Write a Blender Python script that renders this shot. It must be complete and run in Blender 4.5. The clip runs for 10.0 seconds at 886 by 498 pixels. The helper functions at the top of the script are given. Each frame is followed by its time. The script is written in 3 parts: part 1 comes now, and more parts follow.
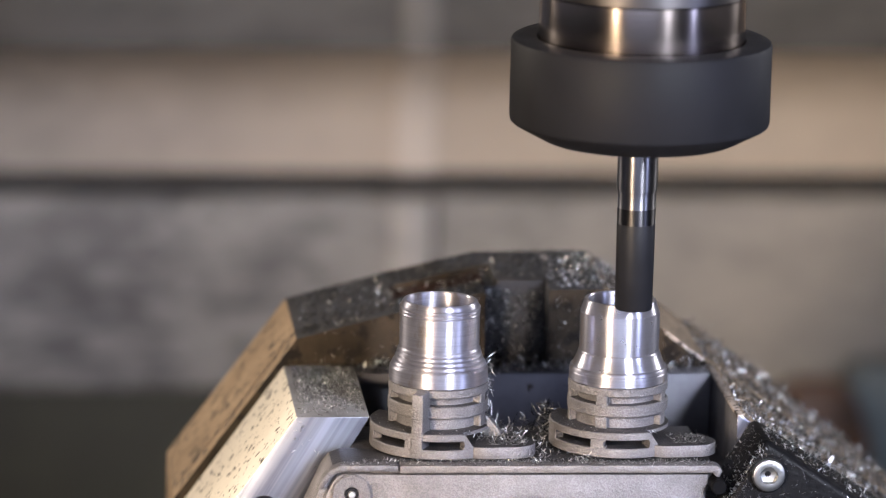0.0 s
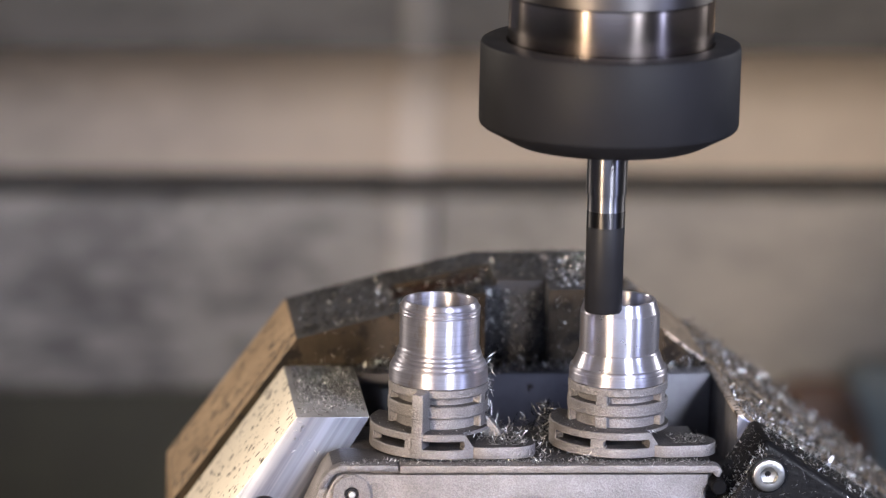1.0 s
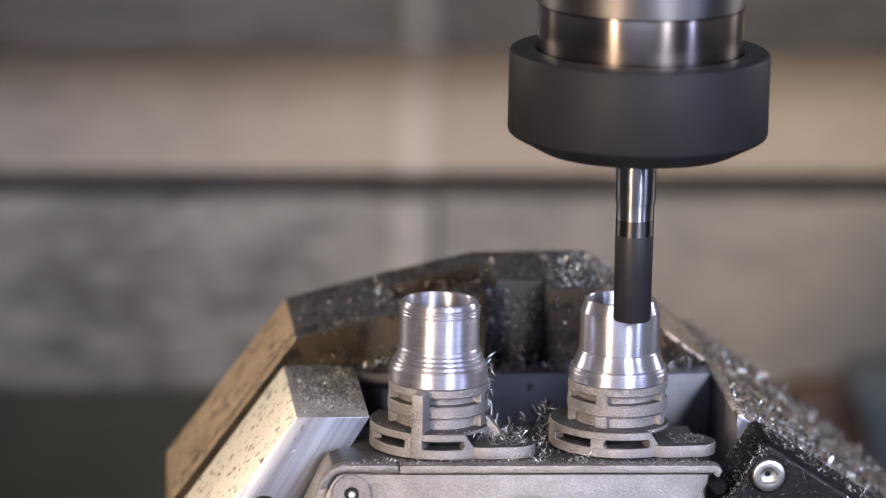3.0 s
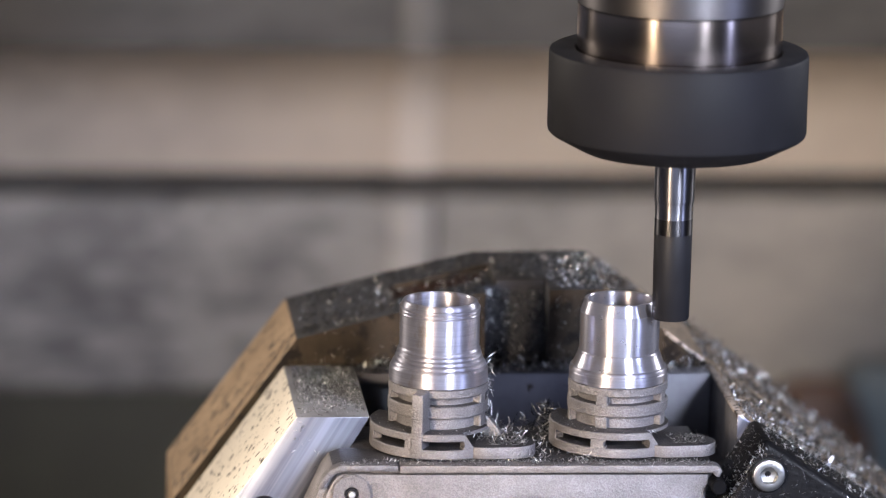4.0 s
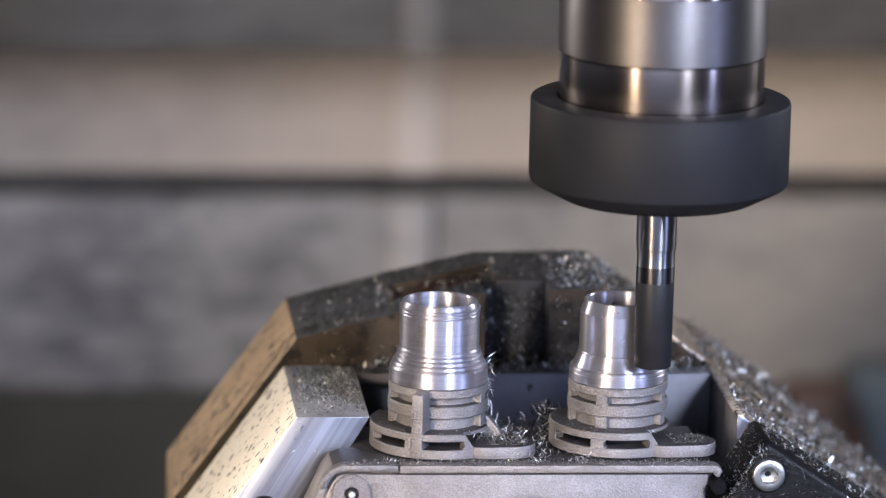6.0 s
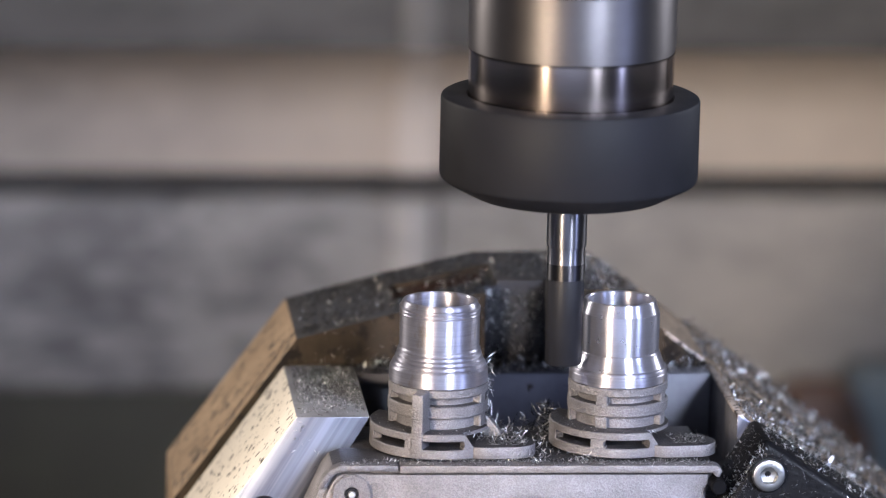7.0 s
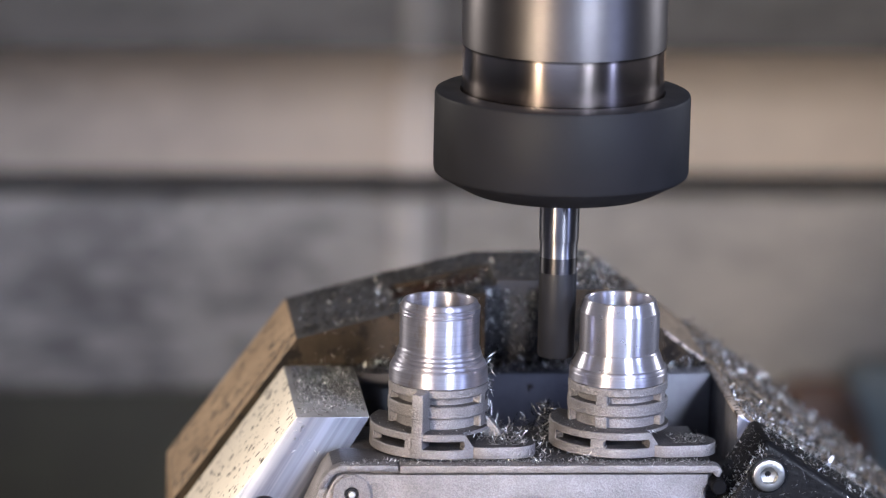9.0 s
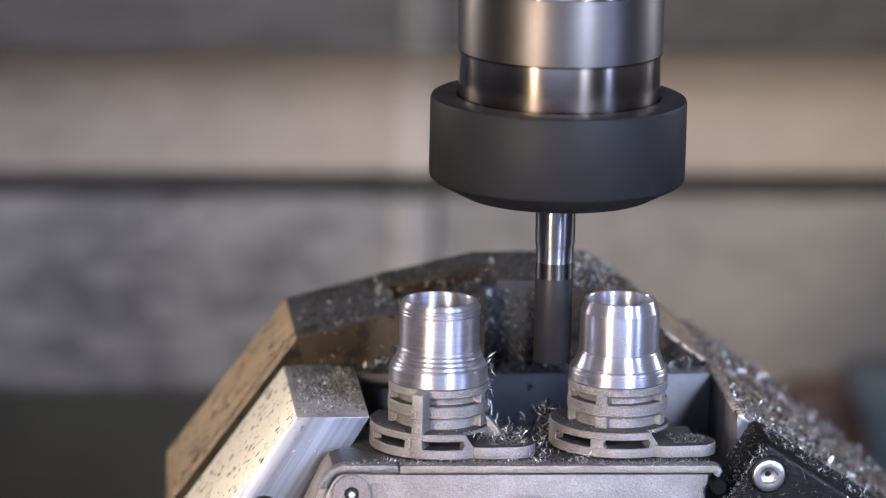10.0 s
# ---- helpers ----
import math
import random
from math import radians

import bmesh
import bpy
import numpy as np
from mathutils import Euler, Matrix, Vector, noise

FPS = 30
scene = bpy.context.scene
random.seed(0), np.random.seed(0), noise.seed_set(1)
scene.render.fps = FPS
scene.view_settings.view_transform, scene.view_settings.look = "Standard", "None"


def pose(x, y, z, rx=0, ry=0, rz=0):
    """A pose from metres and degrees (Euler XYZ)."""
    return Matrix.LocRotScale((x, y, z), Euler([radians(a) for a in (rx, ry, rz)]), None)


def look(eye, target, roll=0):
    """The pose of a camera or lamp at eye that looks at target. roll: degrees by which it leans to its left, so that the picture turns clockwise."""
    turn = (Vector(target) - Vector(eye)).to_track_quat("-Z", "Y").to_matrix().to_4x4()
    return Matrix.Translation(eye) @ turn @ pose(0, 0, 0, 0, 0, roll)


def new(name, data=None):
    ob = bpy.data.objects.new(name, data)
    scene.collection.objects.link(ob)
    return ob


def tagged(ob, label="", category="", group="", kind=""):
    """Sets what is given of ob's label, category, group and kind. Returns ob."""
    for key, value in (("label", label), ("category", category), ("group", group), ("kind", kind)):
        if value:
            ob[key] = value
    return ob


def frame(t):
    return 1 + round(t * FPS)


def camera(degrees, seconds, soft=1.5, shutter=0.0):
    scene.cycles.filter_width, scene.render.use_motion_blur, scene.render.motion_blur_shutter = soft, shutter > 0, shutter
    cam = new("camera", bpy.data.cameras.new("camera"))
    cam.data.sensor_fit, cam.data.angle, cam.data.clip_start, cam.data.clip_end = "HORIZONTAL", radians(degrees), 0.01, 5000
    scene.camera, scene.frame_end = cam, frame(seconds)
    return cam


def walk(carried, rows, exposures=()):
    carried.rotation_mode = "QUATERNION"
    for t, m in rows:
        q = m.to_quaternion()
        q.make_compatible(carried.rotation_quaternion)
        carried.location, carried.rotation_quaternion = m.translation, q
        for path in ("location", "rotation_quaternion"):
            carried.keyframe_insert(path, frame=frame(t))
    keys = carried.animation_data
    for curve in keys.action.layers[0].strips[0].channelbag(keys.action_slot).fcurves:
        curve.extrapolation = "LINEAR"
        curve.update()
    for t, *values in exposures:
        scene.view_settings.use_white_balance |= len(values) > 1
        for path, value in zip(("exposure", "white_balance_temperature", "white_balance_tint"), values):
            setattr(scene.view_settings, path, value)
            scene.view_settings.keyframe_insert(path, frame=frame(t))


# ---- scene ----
cam = camera(10.0, 10.0, soft=1.2)
EYE, AIM = (0.0, -0.9624, 0.4098), (0.0, 0.0, 0.2)
# the camera's white balance drifts from warm to cool
walk(cam, [(0, look(EYE, AIM, 1.3)), (10, look(EYE, AIM, 1.3))],
     [(0, 0, 7000, 10), (2.5, 0, 6940, 10), (4.5, 0, 6690, 10), (5.5, 0, 6500, 10), (7, 0, 6370, 10), (10, 0, 6340, 10)])
cam.data.dof.use_dof = True
cam.data.dof.focus_distance = 0.986
cam.data.dof.aperture_fstop = 13.0

# ---- light ----
world = bpy.data.worlds.new("world")
scene.world = world
world.use_nodes = True
world.node_tree.nodes["Background"].inputs[0].default_value = (0.85, 0.9, 1.0, 1)
world.node_tree.nodes["Background"].inputs[1].default_value = 0.05


def lamp(name, eye, target, watts, colour, sx, sy, spread):
    data = bpy.data.lights.new(name, "AREA")
    data.shape, data.size, data.size_y = "RECTANGLE", sx, sy
    data.energy, data.color, data.spread = watts, colour, radians(spread)
    ob = new(name, data)
    ob.matrix_world = look(eye, target)
    return ob


lamp("warm_work_light", (-0.27, -0.52, 0.285), (0.07, 0.32, 0.12), 0.42, (1.0, 0.80, 0.59), 0.035, 0.14, 46)
lamp("cool_work_light", (0.30, -0.53, 0.40), (0.05, 0.0, 0.14), 0.42, (0.70, 0.78, 1.0), 0.045, 0.14, 44)
lamp("blue_side_light", (0.55, -0.36, 0.28), (0.03, 0.0, 0.15), 0.12, (0.48, 0.58, 1.0), 0.04, 0.16, 50)
lamp("warm_rear_light", (-0.40, 0.22, 0.34), (-0.03, 0.02, 0.16), 0.18, (1.0, 0.92, 0.85), 0.06, 0.20, 80)
lamp("rear_light", (0.46, 0.26, 0.34), (0.08, 0.02, 0.15), 0.20, (0.88, 0.90, 1.0), 0.06, 0.20, 80)
# added soft fill from the front; no window is built or seen
lamp("front_fill", (0.0, -1.36, 0.28), (0.0, 0.0, 0.18), 2.1, (0.58, 0.68, 1.0), 1.1, 0.4, 120)
# added unseen fill from above that lifts the darkest parts
lamp("overhead_fill", (0.0, -0.5, 1.05), (0.0, 0.2, 0.0), 0.16, (1.0, 0.93, 0.90), 0.9, 0.10, 140)


# ---- materials ----
def material(name):
    m = bpy.data.materials.new(name)
    m.use_nodes = True
    nt = m.node_tree
    return m, nt, nt.nodes["Principled BSDF"]


def add(nt, kind, **sets):
    n = nt.nodes.new(kind)
    for key, value in sets.items():
        n.inputs[key].default_value = value
    return n


def coords(nt, scale=(1, 1, 1), out="Object"):
    tc = nt.nodes.new("ShaderNodeTexCoord")
    mp = nt.nodes.new("ShaderNodeMapping")
    mp.inputs["Scale"].default_value = scale
    nt.links.new(tc.outputs[out], mp.inputs["Vector"])
    return mp.outputs["Vector"]


def noise_tex(nt, vec, scale, detail=4, rough=0.55):
    n = add(nt, "ShaderNodeTexNoise", Scale=scale, Detail=detail, Roughness=rough)
    nt.links.new(vec, n.inputs["Vector"])
    return n.outputs["Fac"]


def ramp(nt, fac, stops):
    r = nt.nodes.new("ShaderNodeValToRGB")
    while len(r.color_ramp.elements) < len(stops):
        r.color_ramp.elements.new(0.5)
    for e, (p, c) in zip(r.color_ramp.elements, stops):
        e.position, e.color = p, (*c, 1) if len(c) == 3 else c
    nt.links.new(fac, r.inputs["Fac"])
    return r.outputs["Color"]


def grey(v):
    return (v, v, v)


def mix(nt, fac, a, b, mode="MIX"):
    n = nt.nodes.new("ShaderNodeMix")
    n.data_type, n.blend_type = "RGBA", mode
    for sock, v in ((n.inputs[0], fac), (n.inputs[6], a), (n.inputs[7], b)):
        if isinstance(v, (int, float)):
            sock.default_value = v
        elif isinstance(v, tuple):
            sock.default_value = (*v, 1)
        else:
            nt.links.new(v, sock)
    return n.outputs[2]


def bump(nt, bsdf, height, strength, distance):
    b = add(nt, "ShaderNodeBump", Strength=strength, Distance=distance)
    nt.links.new(height, b.inputs["Height"])
    nt.links.new(b.outputs["Normal"], bsdf.inputs["Normal"])


def turned(nt, bsdf, amount):
    """Grooves running round the axis draw a highlight out along it."""
    t = nt.nodes.new("ShaderNodeTangent")
    t.direction_type, t.axis = "RADIAL", "Z"
    nt.links.new(t.outputs["Tangent"], bsdf.inputs["Tangent"])
    bsdf.inputs["Anisotropic"].default_value = amount
    bsdf.inputs["Anisotropic Rotation"].default_value = 0.25


def machined(name, rough, dirt):
    """Freshly turned aluminium with fine rings round its axis."""
    m, nt, b = material(name)
    v = coords(nt)
    rings = noise_tex(nt, coords(nt, (30, 30, 6000)), 1.0, 2)
    spots = noise_tex(nt, v, 420, 5)
    col = ramp(nt, spots, [(0.3, (0.55 - 0.3 * dirt, 0.54 - 0.3 * dirt, 0.60 - 0.3 * dirt)), (0.7, (0.55 - 0.1 * dirt, 0.54 - 0.1 * dirt, 0.60 - 0.1 * dirt))])
    col = mix(nt, min(1.0, 1.3 * dirt), col, ramp(nt, noise_tex(nt, coords(nt, (60, 60, 2600)), 1.0, 3, 0.7), [(0.3, grey(0.66)), (0.6, grey(1))]), "MULTIPLY")
    smear = noise_tex(nt, coords(nt, (1, 1, 0.6)), 210, 4, 0.65)
    col = mix(nt, ramp(nt, smear, [(0.56, grey(0)), (0.66, grey(1.3 * dirt))]), col, (0.30, 0.25, 0.20))
    nt.links.new(col, b.inputs["Base Color"])
    nt.links.new(ramp(nt, spots, [(0.3, grey(rough + 0.12 * dirt)), (0.75, grey(rough))]), b.inputs["Roughness"])
    b.inputs["Metallic"].default_value = 0.88
    bump(nt, b, rings, 0.2 + 0.5 * dirt, 0.00004)
    turned(nt, b, 0.8)
    return m


def printed(name="printed_aluminium", lo=(0.19, 0.18, 0.184), hi=(0.282, 0.268, 0.274), rough=0.56):
    """Matt sintered aluminium with a sandy skin."""
    m, nt, b = material(name)
    v = coords(nt)
    big = noise_tex(nt, v, 130, 3)
    fine = noise_tex(nt, v, 3600, 1, 0.5)
    tc = nt.nodes.new("ShaderNodeTexCoord")
    mp = nt.nodes.new("ShaderNodeMapping")
    mp.inputs["Rotation"].default_value = (0, radians(28), 0)
    mp.inputs["Scale"].default_value = (0.85, 1.0, 1.35)
    nt.links.new(tc.outputs["Object"], mp.inputs["Vector"])
    mid = noise_tex(nt, mp.outputs["Vector"], 1450, 1, 0.4)
    col = ramp(nt, big, [(0.3, lo), (0.7, hi)])
    col = mix(nt, 0.22, col, ramp(nt, fine, [(0.38, grey(0.2)), (0.64, grey(0.8))]), "OVERLAY")
    nt.links.new(col, b.inputs["Base Color"])
    b.inputs["Metallic"].default_value = 0.7
    b.inputs["Roughness"].default_value = rough
    s = nt.nodes.new("ShaderNodeMath")
    s.operation = "MULTIPLY_ADD"
    nt.links.new(mid, s.inputs[0])
    s.inputs[1].default_value = 0.7
    nt.links.new(fine, s.inputs[2])
    bump(nt, b, s.outputs[0], 0.62, 0.00036)
    return m


def jaw_steel(name, light, dark, spots_at, metal=0.9, rough=0.36, grime=(0.05, 0.04, 0.03), gloss=0.5, pit_scale=800):
    """Ground steel with dark pits and a stained skin."""
    m, nt, b = material(name)
    v = coords(nt)
    big = noise_tex(nt, v, 60, 5, 0.6)
    b.inputs["Specular IOR Level"].default_value = gloss
    pits = noise_tex(nt, v, pit_scale, 4, 0.55)
    col = ramp(nt, big, [(0.3, dark), (0.7, light)])
    col = mix(nt, ramp(nt, pits, [(spots_at, grey(0)), (spots_at + 0.06, grey(1))]), col, grime)
    nt.links.new(col, b.inputs["Base Color"])
    b.inputs["Metallic"].default_value = metal
    nt.links.new(ramp(nt, big, [(0.3, grey(rough + 0.15)), (0.7, grey(rough))]), b.inputs["Roughness"])
    bump(nt, b, noise_tex(nt, v, 1500, 3), 0.2, 0.00005)
    return m


def milled():
    """Milled steel face with long tool marks running down the slope."""
    m, nt, b = material("milled_steel")
    v = coords(nt)
    tc = nt.nodes.new("ShaderNodeTexCoord")
    mp = nt.nodes.new("ShaderNodeMapping")
    mp.vector_type = "TEXTURE"
    mp.inputs["Rotation"].default_value = (0, radians(31), 0)
    mp.inputs["Scale"].default_value = (1 / 420, 1 / 420, 1 / 9)
    nt.links.new(tc.outputs["Object"], mp.inputs["Vector"])
    lines = noise_tex(nt, mp.outputs["Vector"], 1.0, 3, 0.6)
    big = noise_tex(nt, v, 70, 3)
    col = mix(nt, 0.35, ramp(nt, lines, [(0.36, (0.035, 0.04, 0.06)), (0.64, (0.26, 0.27, 0.305))]),
              ramp(nt, big, [(0.3, (0.09, 0.10, 0.14)), (0.7, (0.22, 0.225, 0.26))]))
    nt.links.new(col, b.inputs["Base Color"])
    b.inputs["Metallic"].default_value = 0.85
    nt.links.new(ramp(nt, lines, [(0.3, grey(0.42)), (0.7, grey(0.30))]), b.inputs["Roughness"])
    bump(nt, b, lines, 0.3, 0.00005)
    return m


def black_oxide(name="black_oxide", base=0.012, rough=0.5, gloss=0.16, relief=0.12, grain=3000):
    m, nt, b = material(name)
    v = coords(nt)
    n = noise_tex(nt, v, 160, 4)
    nt.links.new(ramp(nt, n, [(0.3, (base, base, base * 1.18)), (0.7, (base * 1.15, base * 1.15, base * 1.36))]), b.inputs["Base Color"])
    nt.links.new(ramp(nt, n, [(0.3, grey(rough)), (0.7, grey(rough + 0.1))]), b.inputs["Roughness"])
    b.inputs["Metallic"].default_value = 0.0
    b.inputs["Specular IOR Level"].default_value = gloss
    bump(nt, b, noise_tex(nt, v, grain, 3), relief, 0.00004 if grain > 2000 else 0.0002)
    return m


def steel(name, colour, rough, ring=0.15, stain=0.3, along=0.93):
    m, nt, b = material(name)
    n = noise_tex(nt, coords(nt, (20, 20, 4000)), 1.0, 2)
    s = noise_tex(nt, coords(nt), 90, 4)
    nt.links.new(mix(nt, stain, colour, ramp(nt, s, [(0.3, grey(0.3)), (0.7, grey(0.8))]), "MULTIPLY"), b.inputs["Base Color"])
    b.inputs["Metallic"].default_value = 1
    nt.links.new(ramp(nt, s, [(0.3, grey(rough + 0.06)), (0.7, grey(rough))]), b.inputs["Roughness"])
    bump(nt, b, n, ring, 0.00003)
    if ring:
        turned(nt, b, along)
    return m


def chip_metal(name="chip_aluminium", tones=(0.16, 0.42, 0.87), rough=0.45):
    m, nt, b = material(name)
    g = nt.nodes.new("ShaderNodeNewGeometry")
    nt.links.new(ramp(nt, g.outputs["Random Per Island"], [(0.0, grey(tones[0])), (0.6, grey(tones[1])), (1.0, grey(tones[2]))]), b.inputs["Base Color"])
    b.inputs["Metallic"].default_value = 1
    b.inputs["Roughness"].default_value = rough
    return m


def painted_wall(name, light, dark, stain, amount=0.5, side=None):
    """Enamelled sheet, splashed with dried coolant and grit."""
    m, nt, b = material(name)
    v = coords(nt)
    big = noise_tex(nt, v, 9, 5, 0.6)
    blot = noise_tex(nt, coords(nt, (0.75, 1, 1.7)), 85, 5, 0.7)
    col = ramp(nt, big, [(0.3, dark), (0.68, light)])
    k = ramp(nt, blot, [(0.44, grey(0)), (0.60, grey(amount))])
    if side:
        # a darker colour and stronger blots are mixed in towards one end
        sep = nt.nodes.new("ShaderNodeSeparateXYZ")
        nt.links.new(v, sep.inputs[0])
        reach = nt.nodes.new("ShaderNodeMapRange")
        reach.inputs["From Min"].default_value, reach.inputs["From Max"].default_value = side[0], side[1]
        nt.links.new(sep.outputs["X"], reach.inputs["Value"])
        fade = noise_tex(nt, coords(nt, (0.7, 1, 1.4)), 48, 5, 0.65)
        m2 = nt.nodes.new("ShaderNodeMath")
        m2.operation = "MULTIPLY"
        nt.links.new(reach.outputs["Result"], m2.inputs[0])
        nt.links.new(ramp(nt, fade, [(0.25, grey(0.25)), (0.6, grey(0.8))]), m2.inputs[1])
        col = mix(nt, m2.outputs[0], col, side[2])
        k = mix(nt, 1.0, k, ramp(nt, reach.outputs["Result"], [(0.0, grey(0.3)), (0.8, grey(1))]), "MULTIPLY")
    col = mix(nt, k, col, stain)
    nt.links.new(col, b.inputs["Base Color"])
    b.inputs["Roughness"].default_value = 0.5
    bump(nt, b, blot, 0.3, 0.0008)
    return m


MACHINED = machined("rough_turned_aluminium", 0.35, 0.5)
FINISHED = machined("finish_turned_aluminium", 0.27, 0.16)
PRINTED = printed()
# same alloy, darker, with the shade of upper faces in its colour
PRINTED_SHADED = printed("shaded_printed_aluminium", (0.05, 0.048, 0.05), (0.11, 0.105, 0.109), 0.45)
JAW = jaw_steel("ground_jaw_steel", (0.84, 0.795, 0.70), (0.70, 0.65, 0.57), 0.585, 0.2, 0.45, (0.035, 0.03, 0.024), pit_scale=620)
WORN = jaw_steel("worn_edge_steel", (0.62, 0.53, 0.46), (0.30, 0.25, 0.21), 0.53, 0.4, 0.42, pit_scale=700)
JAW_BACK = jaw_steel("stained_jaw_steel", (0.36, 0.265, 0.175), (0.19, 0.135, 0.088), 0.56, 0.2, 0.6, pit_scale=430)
# jaw steel with the shade of top faces painted into its colour
JAW_TOP = jaw_steel("shaded_jaw_steel", (0.075, 0.076, 0.082), (0.032, 0.032, 0.034), 0.60, 0.2, 0.5, gloss=0.3)
# prong steel with its top face's shade put into the colour
PRONG_TOP = jaw_steel("shaded_prong_steel", (0.36, 0.36, 0.37), (0.13, 0.13, 0.137), 0.62, 0.3, 0.42, gloss=0.4)
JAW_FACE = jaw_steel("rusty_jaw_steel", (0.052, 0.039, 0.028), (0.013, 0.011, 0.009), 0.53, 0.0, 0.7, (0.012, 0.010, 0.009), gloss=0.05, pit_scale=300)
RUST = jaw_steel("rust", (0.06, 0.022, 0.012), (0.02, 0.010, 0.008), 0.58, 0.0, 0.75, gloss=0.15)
MILLED = milled()
POCKET = jaw_steel("dark_pocket_steel", (0.14, 0.14, 0.155), (0.045, 0.045, 0.052), 0.62, 0.2, 0.5, gloss=0.25)
BLACK = black_oxide()
BLOCK_BLACK = black_oxide("black_anodised", 0.005, 0.36, 0.08, 0.6, 900)
CUTTER = black_oxide("coated_carbide", 0.012, 0.42, 0.2)
WEB = jaw_steel("wet_web_steel", (0.20, 0.20, 0.22), (0.10, 0.10, 0.115), 0.66, 0.35, 0.52, gloss=0.3, pit_scale=260)
# near-black colour standing in for the shade deep in the notch
NOTCH_SHADE = black_oxide("notch_shade_steel", 0.02, 0.4, 0.3, 0.6, 700)
CARBIDE = steel("polished_carbide", (0.34, 0.33, 0.35), 0.30, 0.1, 0.2)
RUNOUT = steel("darkened_carbide", (0.10, 0.096, 0.10), 0.45, 0.1, 0.2)
COLLAR = steel("ground_collar_steel", (0.66, 0.56, 0.51), 0.17, 0.1, 0.3)
HOLDER = steel("satin_holder_steel", (0.225, 0.208, 0.206), 0.48, 0.1, 0.3, 0.75)
SCREW = steel("zinc_screw_steel", (0.50, 0.50, 0.49), 0.34, 0)
PIN = steel("bright_pin_steel", (0.95, 0.95, 0.95), 0.45, 0)
CHIP = chip_metal()
CHIP_DARK = chip_metal("oil_soaked_chip_aluminium", (0.02, 0.06, 0.3), 0.42)
CHIP_OILY = chip_metal("oily_chip_aluminium", (0.05, 0.14, 0.9), 0.34)
# near-black colour that paints the shade of holes
DARK = black_oxide("hole_shade", 0.006, 0.7)
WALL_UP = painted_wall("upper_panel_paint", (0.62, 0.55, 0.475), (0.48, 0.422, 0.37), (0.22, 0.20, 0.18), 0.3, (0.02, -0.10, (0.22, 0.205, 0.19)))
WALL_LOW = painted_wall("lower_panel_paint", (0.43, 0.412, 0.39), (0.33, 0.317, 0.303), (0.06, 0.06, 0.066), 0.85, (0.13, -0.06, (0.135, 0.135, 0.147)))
# dark colour that paints the fading light at the cabin's top
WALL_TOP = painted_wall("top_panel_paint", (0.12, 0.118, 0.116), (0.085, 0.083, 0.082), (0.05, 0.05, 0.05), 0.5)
WALL_DARK = painted_wall("shadow_gap_paint", (0.05, 0.048, 0.045), (0.03, 0.03, 0.03), (0.02, 0.02, 0.02))
WALL_OLIVE = painted_wall("tray_paint", (0.04, 0.042, 0.028), (0.012, 0.013, 0.009), (0.02, 0.02, 0.016), 0.6)
WALL_PLAIN = painted_wall("cabin_paint", (0.78, 0.78, 0.77), (0.68, 0.68, 0.68), (0.4, 0.4, 0.4), 0.3)
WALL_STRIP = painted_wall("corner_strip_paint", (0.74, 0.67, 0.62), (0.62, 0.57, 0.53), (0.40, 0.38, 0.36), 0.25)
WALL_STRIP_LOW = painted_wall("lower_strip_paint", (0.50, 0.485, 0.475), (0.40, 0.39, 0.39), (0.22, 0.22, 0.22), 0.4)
# the strip's paint again, darkened for the dim top
WALL_STRIP_SHADE = painted_wall("shaded_strip_paint", (0.20, 0.193, 0.19), (0.15, 0.146, 0.144), (0.10, 0.10, 0.10), 0.4)
RUST_FAR = painted_wall("rusty_bracket_paint", (0.22, 0.105, 0.05), (0.11, 0.05, 0.026), (0.04, 0.025, 0.018), 0.7)
BLUE_GREY = painted_wall("bluish_cover_paint", (0.24, 0.285, 0.30), (0.16, 0.195, 0.21), (0.05, 0.06, 0.07), 0.4)

from mathutils.geometry import convex_hull_2d

# ---- building helpers: shapes are in millimetres, in the machine's own axes ----
MACHINE = pose(0, 0, 0.2, 0, 0, 5.5)


def thing(name, label, category, group="", m=MACHINE, kind=""):
    ob = new(name)
    ob.empty_display_size = 0.01
    ob.matrix_world = m
    return tagged(ob, label, category, group, kind)


def mesh_of(name, bm, mat, smooth=True, sharp=32):
    bmesh.ops.scale(bm, vec=(0.001, 0.001, 0.001), verts=bm.verts)
    bmesh.ops.recalc_face_normals(bm, faces=bm.faces)
    me = bpy.data.meshes.new(name)
    bm.to_mesh(me)
    bm.free()
    me.materials.append(mat)
    if smooth:
        for p in me.polygons:
            p.use_smooth = True
        me.set_sharp_from_angle(angle=radians(sharp))
    return me


def part(name, bm, mat, parent, label="", smooth=True, sharp=32):
    ob = new(name, mesh_of(name, bm, mat, smooth, sharp))
    ob.parent = parent
    if label:
        tagged(ob, label)
    return ob


def lathe(profile, cx=0, cy=0, n=96, bm=None, close=False):
    bm = bm or bmesh.new()
    rings = []
    for r, z in profile:
        if r < 1e-6:
            rings.append([bm.verts.new((cx, cy, z))])
        else:
            rings.append([bm.verts.new((cx + r * math.cos(2 * math.pi * i / n), cy + r * math.sin(2 * math.pi * i / n), z)) for i in range(n)])
    pairs = list(zip(rings, rings[1:])) + ([(rings[-1], rings[0])] if close else [])
    for a, b in pairs:
        for i in range(n):
            j = (i + 1) % n
            if len(a) == 1 and len(b) == 1:
                continue
            if len(a) == 1:
                bm.faces.new((a[0], b[j], b[i]))
            elif len(b) == 1:
                bm.faces.new((a[i], a[j], b[0]))
            else:
                bm.faces.new((a[i], a[j], b[j], b[i]))
    return bm


